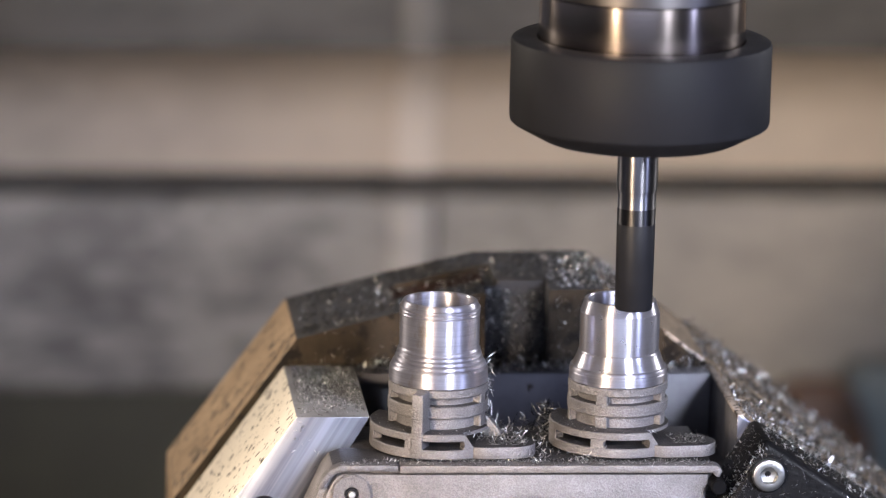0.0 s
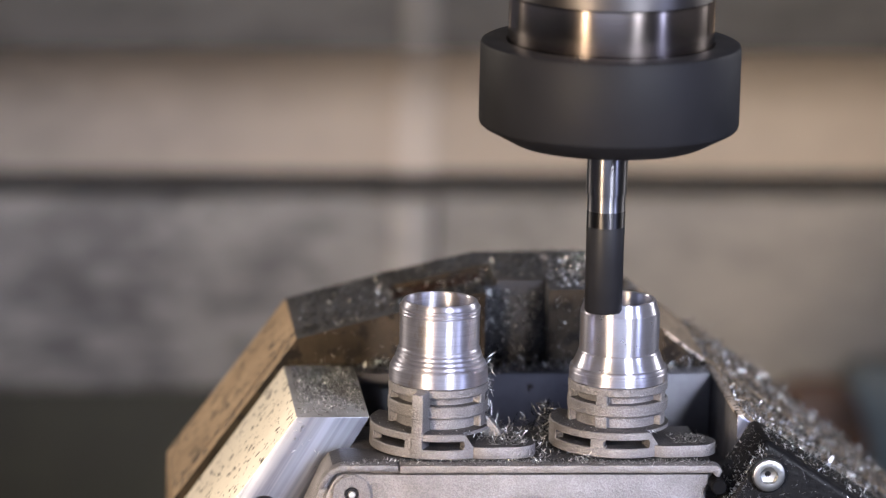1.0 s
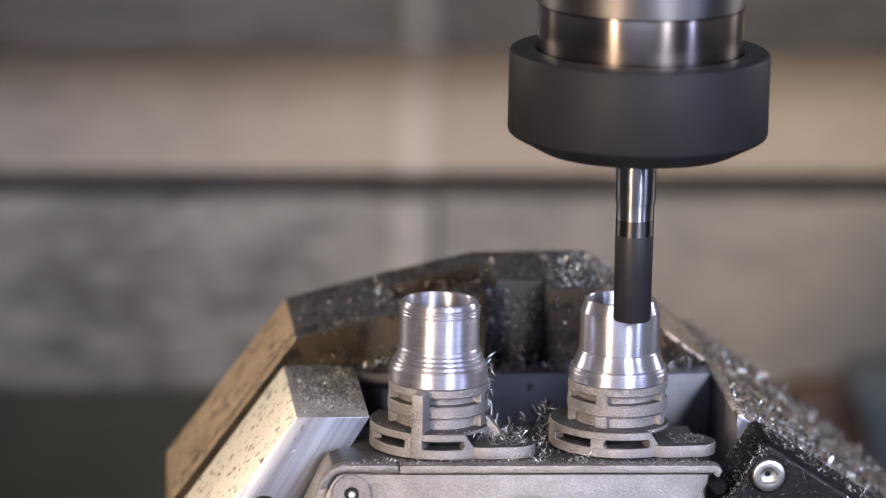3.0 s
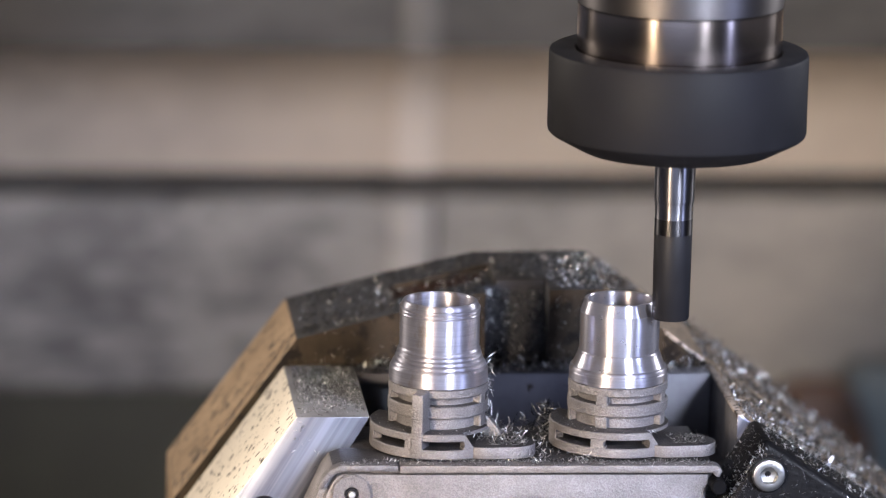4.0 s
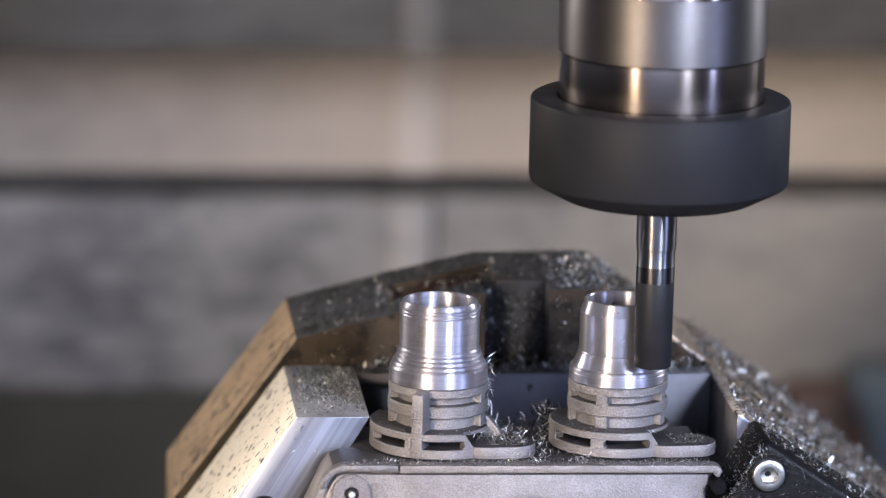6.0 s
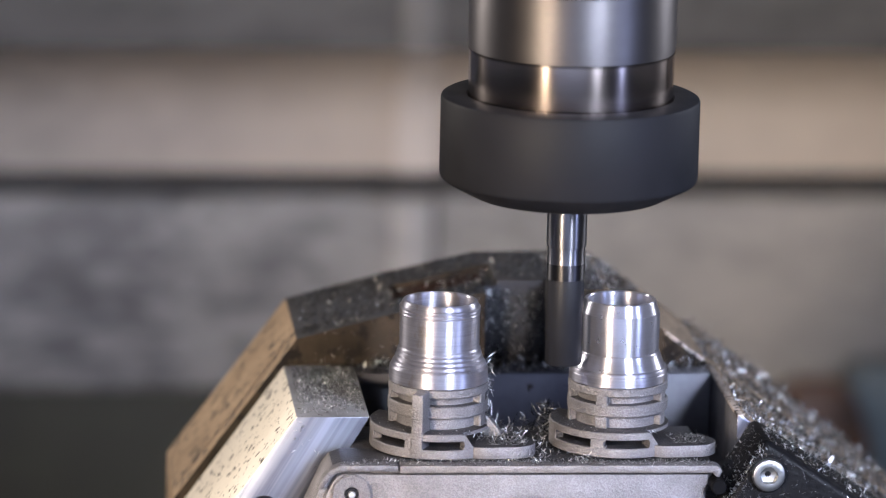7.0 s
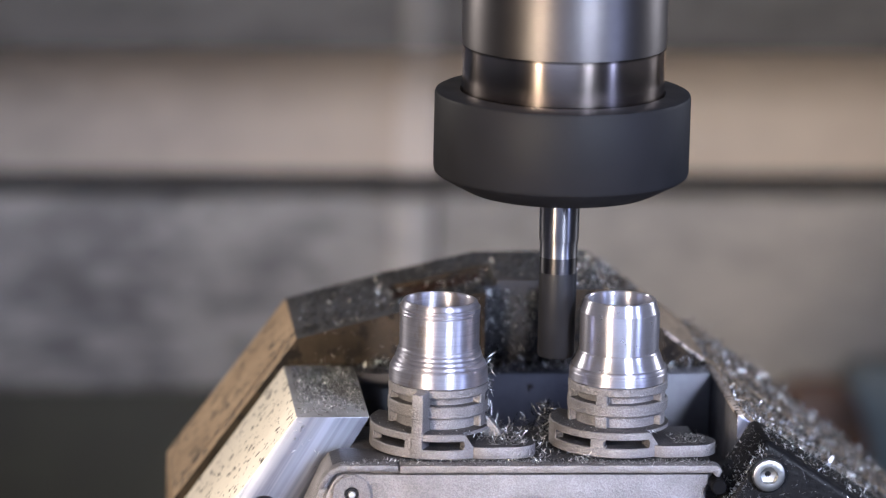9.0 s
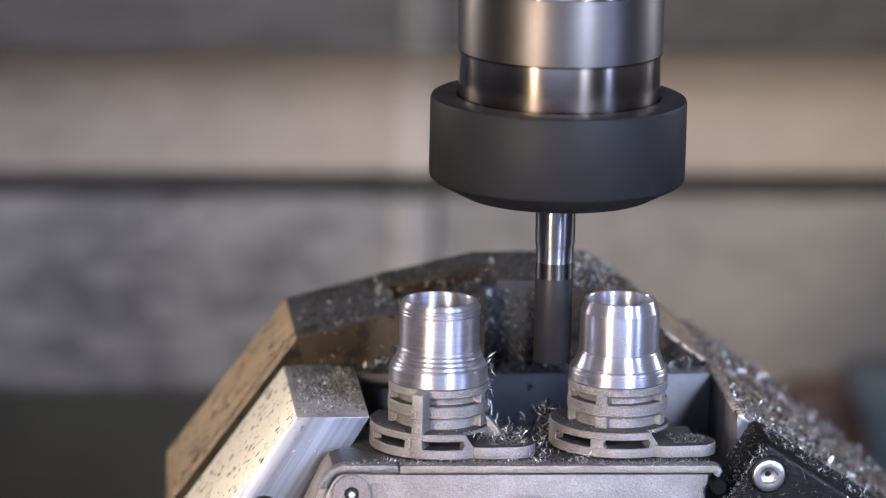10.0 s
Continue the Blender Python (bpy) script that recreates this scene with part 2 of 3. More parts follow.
def prism(outline, lo, hi, axis="y", bevel=0.0, segments=2, bm=None):
    """An outline, (x, z) along y or (x, y) along z, drawn out from lo to hi."""
    own = bmesh.new()
    put = (lambda a, b, c: (a, c, b)) if axis == "y" else (lambda a, b, c: (a, b, c))
    v0 = [own.verts.new(put(a, b, lo)) for a, b in outline]
    v1 = [own.verts.new(put(a, b, hi)) for a, b in outline]
    own.faces.new(v0)
    own.faces.new(v1[::-1])
    n = len(outline)
    for i in range(n):
        own.faces.new((v0[i], v1[i], v1[(i + 1) % n], v0[(i + 1) % n]))
    bmesh.ops.recalc_face_normals(own, faces=own.faces)
    if bevel:
        bmesh.ops.bevel(own, geom=list(own.edges), offset=bevel, segments=segments, profile=0.5, affect="EDGES", clamp_overlap=True)
    return merge(bm, own)


def merge(bm, own):
    if bm is None:
        return own
    tmp = bpy.data.meshes.new("tmp")
    own.to_mesh(tmp)
    own.free()
    bm.from_mesh(tmp)
    bpy.data.meshes.remove(tmp)
    return bm


def box(x0, x1, y0, y1, z0, z1, bevel=0.0, bm=None):
    return prism([(x0, z0), (x1, z0), (x1, z1), (x0, z1)], y0, y1, "y", bevel, 2, bm)


def sector(cx, cy, r0, r1, z0, z1, a0, a1, bevel=0.0, bm=None):
    """A piece of a ring; angles in degrees from the front (-y) towards +x."""
    n = max(2, int(abs(a1 - a0) / 4))
    pts = [(math.sin(radians(a0 + (a1 - a0) * i / n)), -math.cos(radians(a0 + (a1 - a0) * i / n))) for i in range(n + 1)]
    outline = [(cx + r1 * s, cy + r1 * c) for s, c in pts] + [(cx + r0 * s, cy + r0 * c) for s, c in reversed(pts)]
    return prism(outline, z0, z1, "z", bevel, 1, bm)


def strip_mesh(name, mat, verts, faces):
    me = bpy.data.meshes.new(name)
    me.from_pydata([(x * 0.001, y * 0.001, z * 0.001) for x, y, z in verts], [], faces)
    me.materials.append(mat)
    return me


def chips(name, label, count, sampler, seed, long=(0.5, 2.0), lift=0.5, wide_to=0.34, mat=None):
    """Loose curled swarf lying on a surface: sampler(rng) gives a point in millimetres."""
    rng = random.Random(seed)
    verts, faces = [], []
    for _ in range(count):
        p = Vector(sampler(rng))
        length, wide = rng.uniform(*long), rng.uniform(0.3 * wide_to, wide_to)
        turn = Euler((rng.uniform(-lift, lift), rng.uniform(-lift, lift), rng.uniform(0, 6.28))).to_matrix()
        bend, twist = rng.uniform(-1.6, 1.6), rng.uniform(-1.2, 1.2)
        n = 4
        base = len(verts)
        for i in range(n + 1):
            u = i / n - 0.5
            a = u * bend
            c = Vector((length * math.sin(a) / bend if abs(bend) > 0.05 else length * u, 0, abs(length * (1 - math.cos(a)) / (bend or 1)) + 0.08))
            w = Vector((0, math.cos(twist * u), math.sin(twist * u))) * wide * (0.5 - 0.35 * abs(u))
            verts.append(p + turn @ (c + w))
            verts.append(p + turn @ (c - w))
            if i:
                k = base + 2 * i
                faces.append((k - 2, k - 1, k + 1, k))
    ob = new(name, strip_mesh(name, mat or CHIP, verts, faces))
    ob.matrix_world = MACHINE
    return tagged(ob, label, "metal chips", kind="stuff")


# ---- machine cabin ----
def structure(name, bm, mat, label, category):
    ob = new(name, mesh_of(name, bm, mat))
    ob.matrix_world = MACHINE
    return tagged(ob, label, category, kind="structure")


def leaning_panel(x0, x1, proud):
    """A sheet that stands upright at its foot and leans further forward the higher it goes."""
    steps = [(0.05 * k, -86 + 2.5 * k) for k in range(24)]
    outline = [(500 - proud - 60 * v ** 4, z) for v, z in steps] + [(515 - 59 * v ** 4, z) for v, z in reversed(steps)]
    bm = bmesh.new()
    a = [bm.verts.new((x0, y, z)) for y, z in outline]
    b = [bm.verts.new((x1, y, z)) for y, z in outline]
    bm.faces.new(a)
    bm.faces.new(b[::-1])
    for i in range(len(outline)):
        j = (i + 1) % len(outline)
        bm.faces.new((a[i], b[i], b[j], a[j]))
    return bm


def cabin():
    low = box(-700, 700, 500, 515, -152.5, -93.5, 2)
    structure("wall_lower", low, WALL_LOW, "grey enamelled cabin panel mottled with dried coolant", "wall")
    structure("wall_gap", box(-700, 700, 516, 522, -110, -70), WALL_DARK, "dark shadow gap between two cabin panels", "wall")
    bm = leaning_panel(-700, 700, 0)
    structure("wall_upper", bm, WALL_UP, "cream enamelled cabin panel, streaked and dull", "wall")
    # added panel; its dark colour stands in for shade up here
    structure("wall_top", box(-700, 700, 380, 392, -28.8, 60, 2), WALL_TOP, "added dark panel standing in for the dim cabin top", "wall")
    structure("wall_tray", box(-700, 700, 506, 515, -200, -153), WALL_OLIVE, "dark olive side of the chip tray", "wall")
    structure("wall_back", box(-700, 700, 530, 545, -200, 900), WALL_PLAIN, "plain grey cabin wall of the milling machine", "wall")
    structure("wall_left", box(-715, -700, -1400, 545, -200, 900), WALL_PLAIN, "plain grey cabin side wall", "wall")
    structure("wall_right", box(700, 715, -1400, 545, -200, 900), WALL_PLAIN, "plain grey cabin side wall", "wall")
    structure("wall_front", box(-715, 715, -1415, -1400, -200, 900), WALL_PLAIN, "plain grey cabin door panel", "wall")
    structure("ceiling", box(-715, 715, -1415, 545, 900, 915), WALL_PLAIN, "plain grey cabin roof", "ceiling")
    structure("floor", box(-715, 715, -1415, 545, -215, -200), WALL_OLIVE, "dark olive chip tray of the milling machine", "floor")


cabin()


# ---- clamping fixture ----
def rear_jaw():
    root = thing("arched_clamping_jaw", "stained steel arch-shaped jaw strewn with chips", "clamping jaw")
    def prof(x0, x1):
        top = [(-50.0, -61.6), (-25.4, -28.2), (-4.7, -22.6), (14.0, -18.1), (37.5, -17.7), (49.4, -25.8), (58.3, -32.4), (74.0, -43.2), (104.0, -66.5)]
        def z_at(x):
            for (xa, za), (xb, zb) in zip(top, top[1:]):
                if xa <= x <= xb:
                    return za + (zb - za) * (x - xa) / (xb - xa)
        pts = [(x0, z_at(x0))] + [p for p in top if x0 < p[0] < x1] + [(x1, z_at(x1))]
        return pts
    foot = -140
    # tops keep the shade-dark colour; flanks are stained, front faces rusty
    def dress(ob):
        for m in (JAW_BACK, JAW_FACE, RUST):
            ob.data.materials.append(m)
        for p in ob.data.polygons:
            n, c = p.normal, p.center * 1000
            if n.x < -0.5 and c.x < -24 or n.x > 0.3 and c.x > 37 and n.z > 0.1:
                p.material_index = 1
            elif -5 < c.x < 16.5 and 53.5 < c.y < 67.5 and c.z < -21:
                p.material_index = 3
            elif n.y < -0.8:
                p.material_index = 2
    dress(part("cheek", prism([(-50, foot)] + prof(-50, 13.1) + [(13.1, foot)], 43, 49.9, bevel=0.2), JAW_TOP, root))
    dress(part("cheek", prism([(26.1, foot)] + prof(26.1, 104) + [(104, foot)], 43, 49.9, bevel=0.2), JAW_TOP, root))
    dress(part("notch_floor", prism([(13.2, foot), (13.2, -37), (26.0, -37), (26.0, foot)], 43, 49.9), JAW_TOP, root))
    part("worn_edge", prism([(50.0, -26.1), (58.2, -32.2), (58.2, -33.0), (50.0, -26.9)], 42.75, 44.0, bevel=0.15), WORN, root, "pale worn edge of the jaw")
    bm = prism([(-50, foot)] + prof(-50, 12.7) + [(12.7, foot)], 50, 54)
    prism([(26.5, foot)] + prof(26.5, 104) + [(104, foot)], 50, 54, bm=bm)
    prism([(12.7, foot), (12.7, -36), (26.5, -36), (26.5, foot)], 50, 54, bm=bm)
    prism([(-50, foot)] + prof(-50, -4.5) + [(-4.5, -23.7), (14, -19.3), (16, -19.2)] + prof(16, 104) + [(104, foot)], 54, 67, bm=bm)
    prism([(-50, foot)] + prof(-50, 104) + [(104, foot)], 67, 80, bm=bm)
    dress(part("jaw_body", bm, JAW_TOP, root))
    # added dark sheet: the notch's shade is put into its colour
    part("notch_back", prism([(12.8, -35.9), (12.8, -19.5), (16.2, -19.3), (16.4, -18.2), (26.4, -18.1), (26.4, -35.9)], 53.0, 53.96), NOTCH_SHADE, root, "dark sheet painting the shade at the notch's back")
    return root


def front_jaw():
    root = thing("forked_clamping_jaw", "ground steel forked jaw with a pocket, covered in chips", "clamping jaw")
    foot = -140
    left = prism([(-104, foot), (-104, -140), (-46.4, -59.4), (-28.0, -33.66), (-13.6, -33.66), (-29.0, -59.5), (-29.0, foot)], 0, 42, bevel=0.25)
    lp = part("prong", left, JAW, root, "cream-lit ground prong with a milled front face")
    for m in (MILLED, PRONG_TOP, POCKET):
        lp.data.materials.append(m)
    # lit and shaded sides are painted in: cream flank, darker top and pocket side
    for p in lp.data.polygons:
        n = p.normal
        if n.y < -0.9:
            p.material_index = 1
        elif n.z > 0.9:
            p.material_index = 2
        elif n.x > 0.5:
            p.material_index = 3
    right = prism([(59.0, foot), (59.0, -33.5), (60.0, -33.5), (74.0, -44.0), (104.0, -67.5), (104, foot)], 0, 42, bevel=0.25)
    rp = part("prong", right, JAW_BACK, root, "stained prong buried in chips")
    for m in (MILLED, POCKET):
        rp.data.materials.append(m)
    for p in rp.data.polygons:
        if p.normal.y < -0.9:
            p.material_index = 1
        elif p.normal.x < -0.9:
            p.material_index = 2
    part("worn_edge", box(58.85, 60.3, 0.1, 41.9, -34.0, -33.3, 0.25), WORN, root, "pale worn edge of the prong")
    part("web", prism([(-4.0, foot), (-4.0, -33.7), (58.8, -33.7), (58.8, foot)], 35.5, 42.0, bevel=0.2), WEB, root, "wet dark steel web behind the pocket")
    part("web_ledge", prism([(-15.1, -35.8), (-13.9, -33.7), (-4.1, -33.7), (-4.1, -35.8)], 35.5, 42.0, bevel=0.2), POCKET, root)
    # set back and coloured dark to paint the shade beside the prong
    part("web_recess", prism([(-28.8, foot), (-28.8, -59.5), (-15.2, -36.0), (-4.1, -36.0), (-4.1, foot)], 40.6, 42.0), JAW_TOP, root, "recess beside the web with shade in its dark colour")
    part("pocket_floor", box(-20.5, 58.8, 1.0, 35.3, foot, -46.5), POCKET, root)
    return root


rear_jaw()
front_jaw()


def machine_table():
    root = thing("machine_table", "dark steel machine table under the fixture", "machine table")
    part("table_slab", box(-180, 200, -120, 200, -160, -140, 1.5), POCKET, root)
    part("table_foot", box(-120, 140, -80, 160, -200, -160, 1.5), POCKET, root)


machine_table()


def manifold():
    """The sintered part: a plate with two connector nozzles on top, one already finished."""
    root = thing("printed_manifold", "grey sintered aluminium manifold with two turned nozzles", "workpiece")
    plate = [(-20.0, -39.3), (-22.0, -40.2), (-23.3, -42.0), (-26.4, -49.0), (-29.0, -55.0), (-29.0, -140), (40.0, -140), (50.2, -60.0), (51.2, -44.2), (51.9, -42.3), (52.6, -40.6), (52.0, -39.3)]
    part("plate", prism(plate, -14.4, -2.4, bevel=0.3), PRINTED, root)
    face = [(-9.0, -41.15), (-19.4, -40.95), (-21.0, -41.4), (-22.0, -42.7), (-25.2, -49.5), (-27.6, -55.0), (-27.6, -140), (39.6, -140), (49.6, -60.0), (50.6, -44.4), (51.2, -42.7), (51.3, -41.15)]
    part("face_plate", prism(face, -16, -14.3, bevel=0.3), PRINTED, root)
    part("top_slab", prism([(-17, -43.5), (-17, -39.35), (51.5, -39.35), (51.5, -43.5)], -2.3, 15, bevel=0.3), PRINTED, root)
    # raised bead along the plate's top edge, stepped near one end
    part("bead", prism([(-9.0, -40.6), (-9.0, -39.0), (52.4, -39.0), (53.4, -39.5), (53.8, -40.3), (53.2, -41.6), (52.3, -41.2), (52.0, -40.6)], -17.3, -14.0, bevel=0.35), PRINTED, root)
    part("bead", prism([(-9.3, -40.3), (-9.3, -38.95), (-20.2, -38.95), (-22.4, -39.9), (-24.0, -41.7), (-25.0, -43.8), (-23.9, -43.9), (-22.9, -42.0), (-21.5, -40.7), (-19.8, -40.2)], -17.1, -14.0, bevel=0.3), PRINTED, root)
    boss = lathe([(0, 0), (3.9, 0), (3.9, 0.45), (3.6, 0.7), (1.5, 0.7), (1.35, 0.55), (1.35, 0.1), (0, 0.1)], n=48)
    bmesh.ops.rotate(boss, verts=boss.verts, matrix=Matrix.Rotation(radians(90), 3, "X"))
    bmesh.ops.translate(boss, verts=boss.verts, vec=(-18.2, -16.0, -44.9))
    b = part("boss", boss, PRINTED, root)
    ring = lathe([(0.75, 0.75), (0.8, 0.85), (1.25, 0.85), (1.3, 0.75), (1.3, 0.2), (0.75, 0.2)], n=32, close=True)
    pin = lathe([(0, 0.15), (0.72, 0.15), (0.72, 0.9), (0.55, 1.1), (0, 1.15)], n=32)
    for bm2, mat, name, lab in ((ring, BLACK, "seal_ring", "black rubber ring"), (pin, PIN, "pin", "bright steel pin")):
        bmesh.ops.rotate(bm2, verts=bm2.verts, matrix=Matrix.Rotation(radians(90), 3, "X"))
        bmesh.ops.translate(bm2, verts=bm2.verts, vec=(-18.2, -16.0, -44.9))
        part(name, bm2, mat, b, lab)
    # small raised hook and frame marks on the face
    hook = sector(-13.7, 0, 1.0, 1.5, 0, 0.4, 60, 300)
    bmesh.ops.rotate(hook, verts=hook.verts, matrix=Matrix.Rotation(radians(90), 3, "X"))
    bmesh.ops.translate(hook, verts=hook.verts, vec=(0, -15.95, -44.2))
    part("raised_mark", hook, PRINTED, root)
    fr = box(12.6, 19.6, -16.35, -15.9, -45.9, -45.35, 0.12)
    box(12.6, 13.2, -16.35, -15.9, -50, -45.9, 0.12, fr)
    box(19.0, 19.6, -16.35, -15.9, -50, -45.9, 0.12, fr)
    part("raised_mark", fr, PRINTED, root)

    raw = [(6.4, -15.0), (6.45, -0.25), (6.6, 0.0), (7.2, 0.0), (7.45, -0.35), (7.62, -0.95), (7.95, -1.15), (7.95, -1.4), (7.68, -1.6), (7.92, -1.85), (7.92, -2.05),
           (7.7, -2.25), (7.9, -2.5), (7.82, -2.75), (7.85, -9.1), (8.05, -9.4), (8.1, -9.75), (7.95, -9.95), (8.3, -10.2), (8.38, -10.6), (8.2, -10.8), (8.6, -11.1), (8.7, -11.45),
           (8.55, -11.65), (9.05, -11.95), (9.2, -12.3), (9.1, -12.5), (9.45, -12.8), (9.62, -13.1), (9.7, -15.8), (9.3, -16.0), (8.0, -16.0)]
    done = [(6.25, -15.0), (6.3, -0.2), (6.42, 0.0), (6.92, 0.0), (7.02, -0.12), (7.70, -2.36), (7.80, -2.40), (7.82, -2.6), (7.8, -10.1), (7.86, -10.2), (7.98, -10.32),
            (8.02, -10.5), (8.2, -11.0), (8.45, -11.6), (8.75, -12.3), (9.08, -13.05), (9.2, -13.1), (9.2, -13.4)]
    uncut = [(9.2, -13.1), (9.42, -13.2), (9.55, -13.4), (9.62, -13.9), (9.56, -14.05), (9.66, -14.3), (9.7, -15.8), (9.3, -16.0), (8.0, -16.0)]
    for cx, zr, prof, turn, fin_r, skin, lab in ((-0.33, -10.04, raw, 0, 13.5, MACHINED, "rough-turned nozzle with thread-like tool marks"), (35.08, -9.77, done, 4, 9.95, FINISHED, "smooth finished nozzle with a chamfered rim")):
        tip = part("nozzle", lathe([(r, z + zr) for r, z in prof], cx, 0, 128), skin, root, lab, sharp=9)
        if prof is done:
            part("uncut_band", lathe([(r, z + zr) for r, z in uncut], cx, 0, 128), MACHINED, tip, "rough band left below the finished shoulder", sharp=9)
        part("bore", lathe([(6.2, zr - 14.0), (6.2, zr - 14.9), (0, zr - 14.9)], cx, 0, 64), MACHINED, tip)
        neck = lathe([(6.9, -15.95), (9.5, -16.0), (9.75, -16.2), (9.78, -17.5), (9.6, -17.7), (8.0, -17.8), (7.95, -19.3), (9.6, -19.35), (9.85, -19.6), (9.85, -21.5), (9.65, -21.75), (8.25, -21.85),
                      (8.25, -24.1), (9.6, -24.3), (10.1, -24.4), (10.1, -25.1), (5.0, -25.2), (5.0, -27.2), (10.1, -27.3), (10.1, -29.0), (4.5, -29.0), (4.5, -19.7), (6.9, -19.6)], 0, 0, 96, close=True)
        bmesh.ops.translate(neck, verts=neck.verts, vec=(cx, 0, zr))
        neck = part("neck", neck, PRINTED, root)
        # posts between the windows of the neck
        for a0, a1 in ((-34, -19), (54, 68), (100, 116), (150, 166), (-160, -145), (-98, -82)):
            part("rib", sector(cx, 0, 7.6, 9.7, zr - 24.2, zr - 17.2, a0, a1, 0.2), PRINTED, neck)
        if fin_r > 12:
            fin = box(-1.15, 1.15, -fin_r, -8.5, -28.9, -16.15, 0.25)
            bmesh.ops.rotate(fin, verts=fin.verts, matrix=Matrix.Rotation(radians(-22.5), 3, "Z"))
            bmesh.ops.translate(fin, verts=fin.verts, vec=(cx, 0, zr))
            part("rib", fin, PRINTED, neck)
        if fin_r > 12:
            web = prism([(9.2, -24.3), (9.2, -22.4), (10.0, -22.7), (11.6, -24.4), (13.4, -26.7), (9.2, -26.7)], -0.9, 0.9, "y", 0.3)
            bmesh.ops.rotate(web, verts=web.verts, matrix=Matrix.Rotation(radians(-14 + turn), 3, "Z"))
            bmesh.ops.translate(web, verts=web.verts, vec=(cx, 0, zr))
            part("gusset", web, PRINTED, neck)
        fl = sector(cx, 0, 9.9, 13.3, zr - 25.45, zr - 23.95, -125, 19 + turn, 0.2)
        sector(cx, 0, 9.9, 13.3, zr - 29.0, zr - 27.05, -125, 27 + turn, 0.2, fl)
        for a0, a1 in ((-125, -76), (-34, -22)):
            sector(cx, 0, 11.4, 13.25, zr - 27.3, zr - 25.3, a0 + turn, a1 + turn, 0.15, fl)
        # rounded ends of the long slot, and the slope from the flange down to the lug
        for a0, a1 in ((-22.3, -20.6), (17.2, 19)):
            sector(cx, 0, 11.4, 13.25, zr - 25.8, zr - 25.3, a0 + turn, a1 + turn, 0.1, fl)
            sector(cx, 0, 11.4, 13.25, zr - 27.2, zr - 26.7, a0 + turn, a1 + turn, 0.1, fl)
        tail = sector(cx, 0, 11.0, 13.28, zr - 28.9, zr - 23.97, 18.5 + turn, 26.5 + turn)
        for v in tail.verts:
            if v.co.z > zr - 25:
                a = math.degrees(math.atan2(v.co.x - cx, -v.co.y)) - turn
                v.co.z -= 2.6 * max(0.0, min(1.0, (a - 19) / 6))
        merge(fl, tail)
        part("slotted_flange", fl, PRINTED, root, "sintered flange with oblong slots")
        hull = []
        for k in range(40):
            a = 2 * math.pi * k / 40
            for ox, oy, r in ((8.5, -8.1, 4.5), (14.2, -7.7, 4.3), (9.5, -2.0, 3.0)):
                hull.append(Vector((cx + ox + r * math.cos(a), oy + r * math.sin(a))))
        lug = prism([tuple(hull[i]) for i in convex_hull_2d(hull)], zr - 29.05, zr - 26.6, "z", 0.3)
        lug = part("lug", lug, PRINTED, root)
        # dark disc laid on the solid lug, painting a hole's shade
        part("lug_hole", lathe([(0, zr - 26.57), (1.0, zr - 26.57), (1.15, zr - 26.5), (1.15, zr - 26.7)], cx + 13.7, -6.0, 24), DARK, lug)
    return root


def shaded_tops(root):
    """The sintered part's flat upper faces: shade painted in, with coolant and dust."""
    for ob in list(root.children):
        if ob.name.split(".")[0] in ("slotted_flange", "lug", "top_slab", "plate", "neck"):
            ob.data.materials.append(PRINTED_SHADED)
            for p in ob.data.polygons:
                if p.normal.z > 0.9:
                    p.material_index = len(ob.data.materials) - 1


shaded_tops(manifold())


def side_clamp():
    root = thing("side_clamp", "black anodised clamp block with chips and a socket screw", "clamp block")
    d, e = Vector((0.843, -0.537)), Vector((-0.505, -0.863))
    c = Vector((61.8, -33.5))
    q = [c, c + 60 * d, c + 60 * d + 50 * e, c + 50 * e]
    part("block", prism([tuple(p) for p in q], -18.0, -0.15, bevel=1.6, bm=None, segments=3), BLOCK_BLACK, root)
    nose = lathe([(0, 1.6), (1.2, 1.6), (1.5, 1.3), (1.5, -6.0), (0, -6.0)], n=32)
    bmesh.ops.rotate(nose, verts=nose.verts, matrix=Matrix.Rotation(radians(90), 3, "X"))
    bmesh.ops.translate(nose, verts=nose.verts, vec=(52.9, -17.8, -43.0))
    part("nose", nose, BLOCK_BLACK, root)
    s = (62.55, -19.05, -40.6)
    head = lathe([(1.75, 0.49), (2.1, 0.5), (2.75, 0.5), (3.05, 0.35), (3.2, 0.05), (3.25, -1.0)], n=48)
    hexa = lathe([(1.7, -0.9), (1.85, 0.4), (1.98, 0.49)], n=6)
    cap = lathe([(0, -1.15), (0.6, -1.05), (1.75, -0.75)], n=24)
    well = lathe([(3.2, -0.7), (3.5, -0.7), (3.85, -1.04)], n=48)
    sc = thing("socket_screw", "shiny zinc hexagon socket screw in the black clamp", "screw")
    for bm, mat, name in ((head, SCREW, "screw_head"), (hexa, SCREW, "socket_wall"), (cap, SCREW, "socket_floor"), (well, DARK, "counterbore")):
        bmesh.ops.rotate(bm, verts=bm.verts, matrix=Matrix.Rotation(radians(90), 3, "X"))
        bmesh.ops.translate(bm, verts=bm.verts, vec=s)
        part(name, bm, mat, sc if name != "counterbore" else root)


side_clamp()


def jaw_screw():
    root = thing("jaw_screw", "black socket screw in the milled jaw face", "screw")
    bm = lathe([(0, 1.2), (1.6, 1.2), (1.7, 3.0), (2.9, 3.0), (3.2, 2.6), (3.25, 0.0)], n=40)
    bmesh.ops.rotate(bm, verts=bm.verts, matrix=Matrix.Rotation(radians(90), 3, "X"))
    bmesh.ops.translate(bm, verts=bm.verts, vec=(-34.0, -0.02, -52.8))
    part("screw_head", bm, BLOCK_BLACK, root)


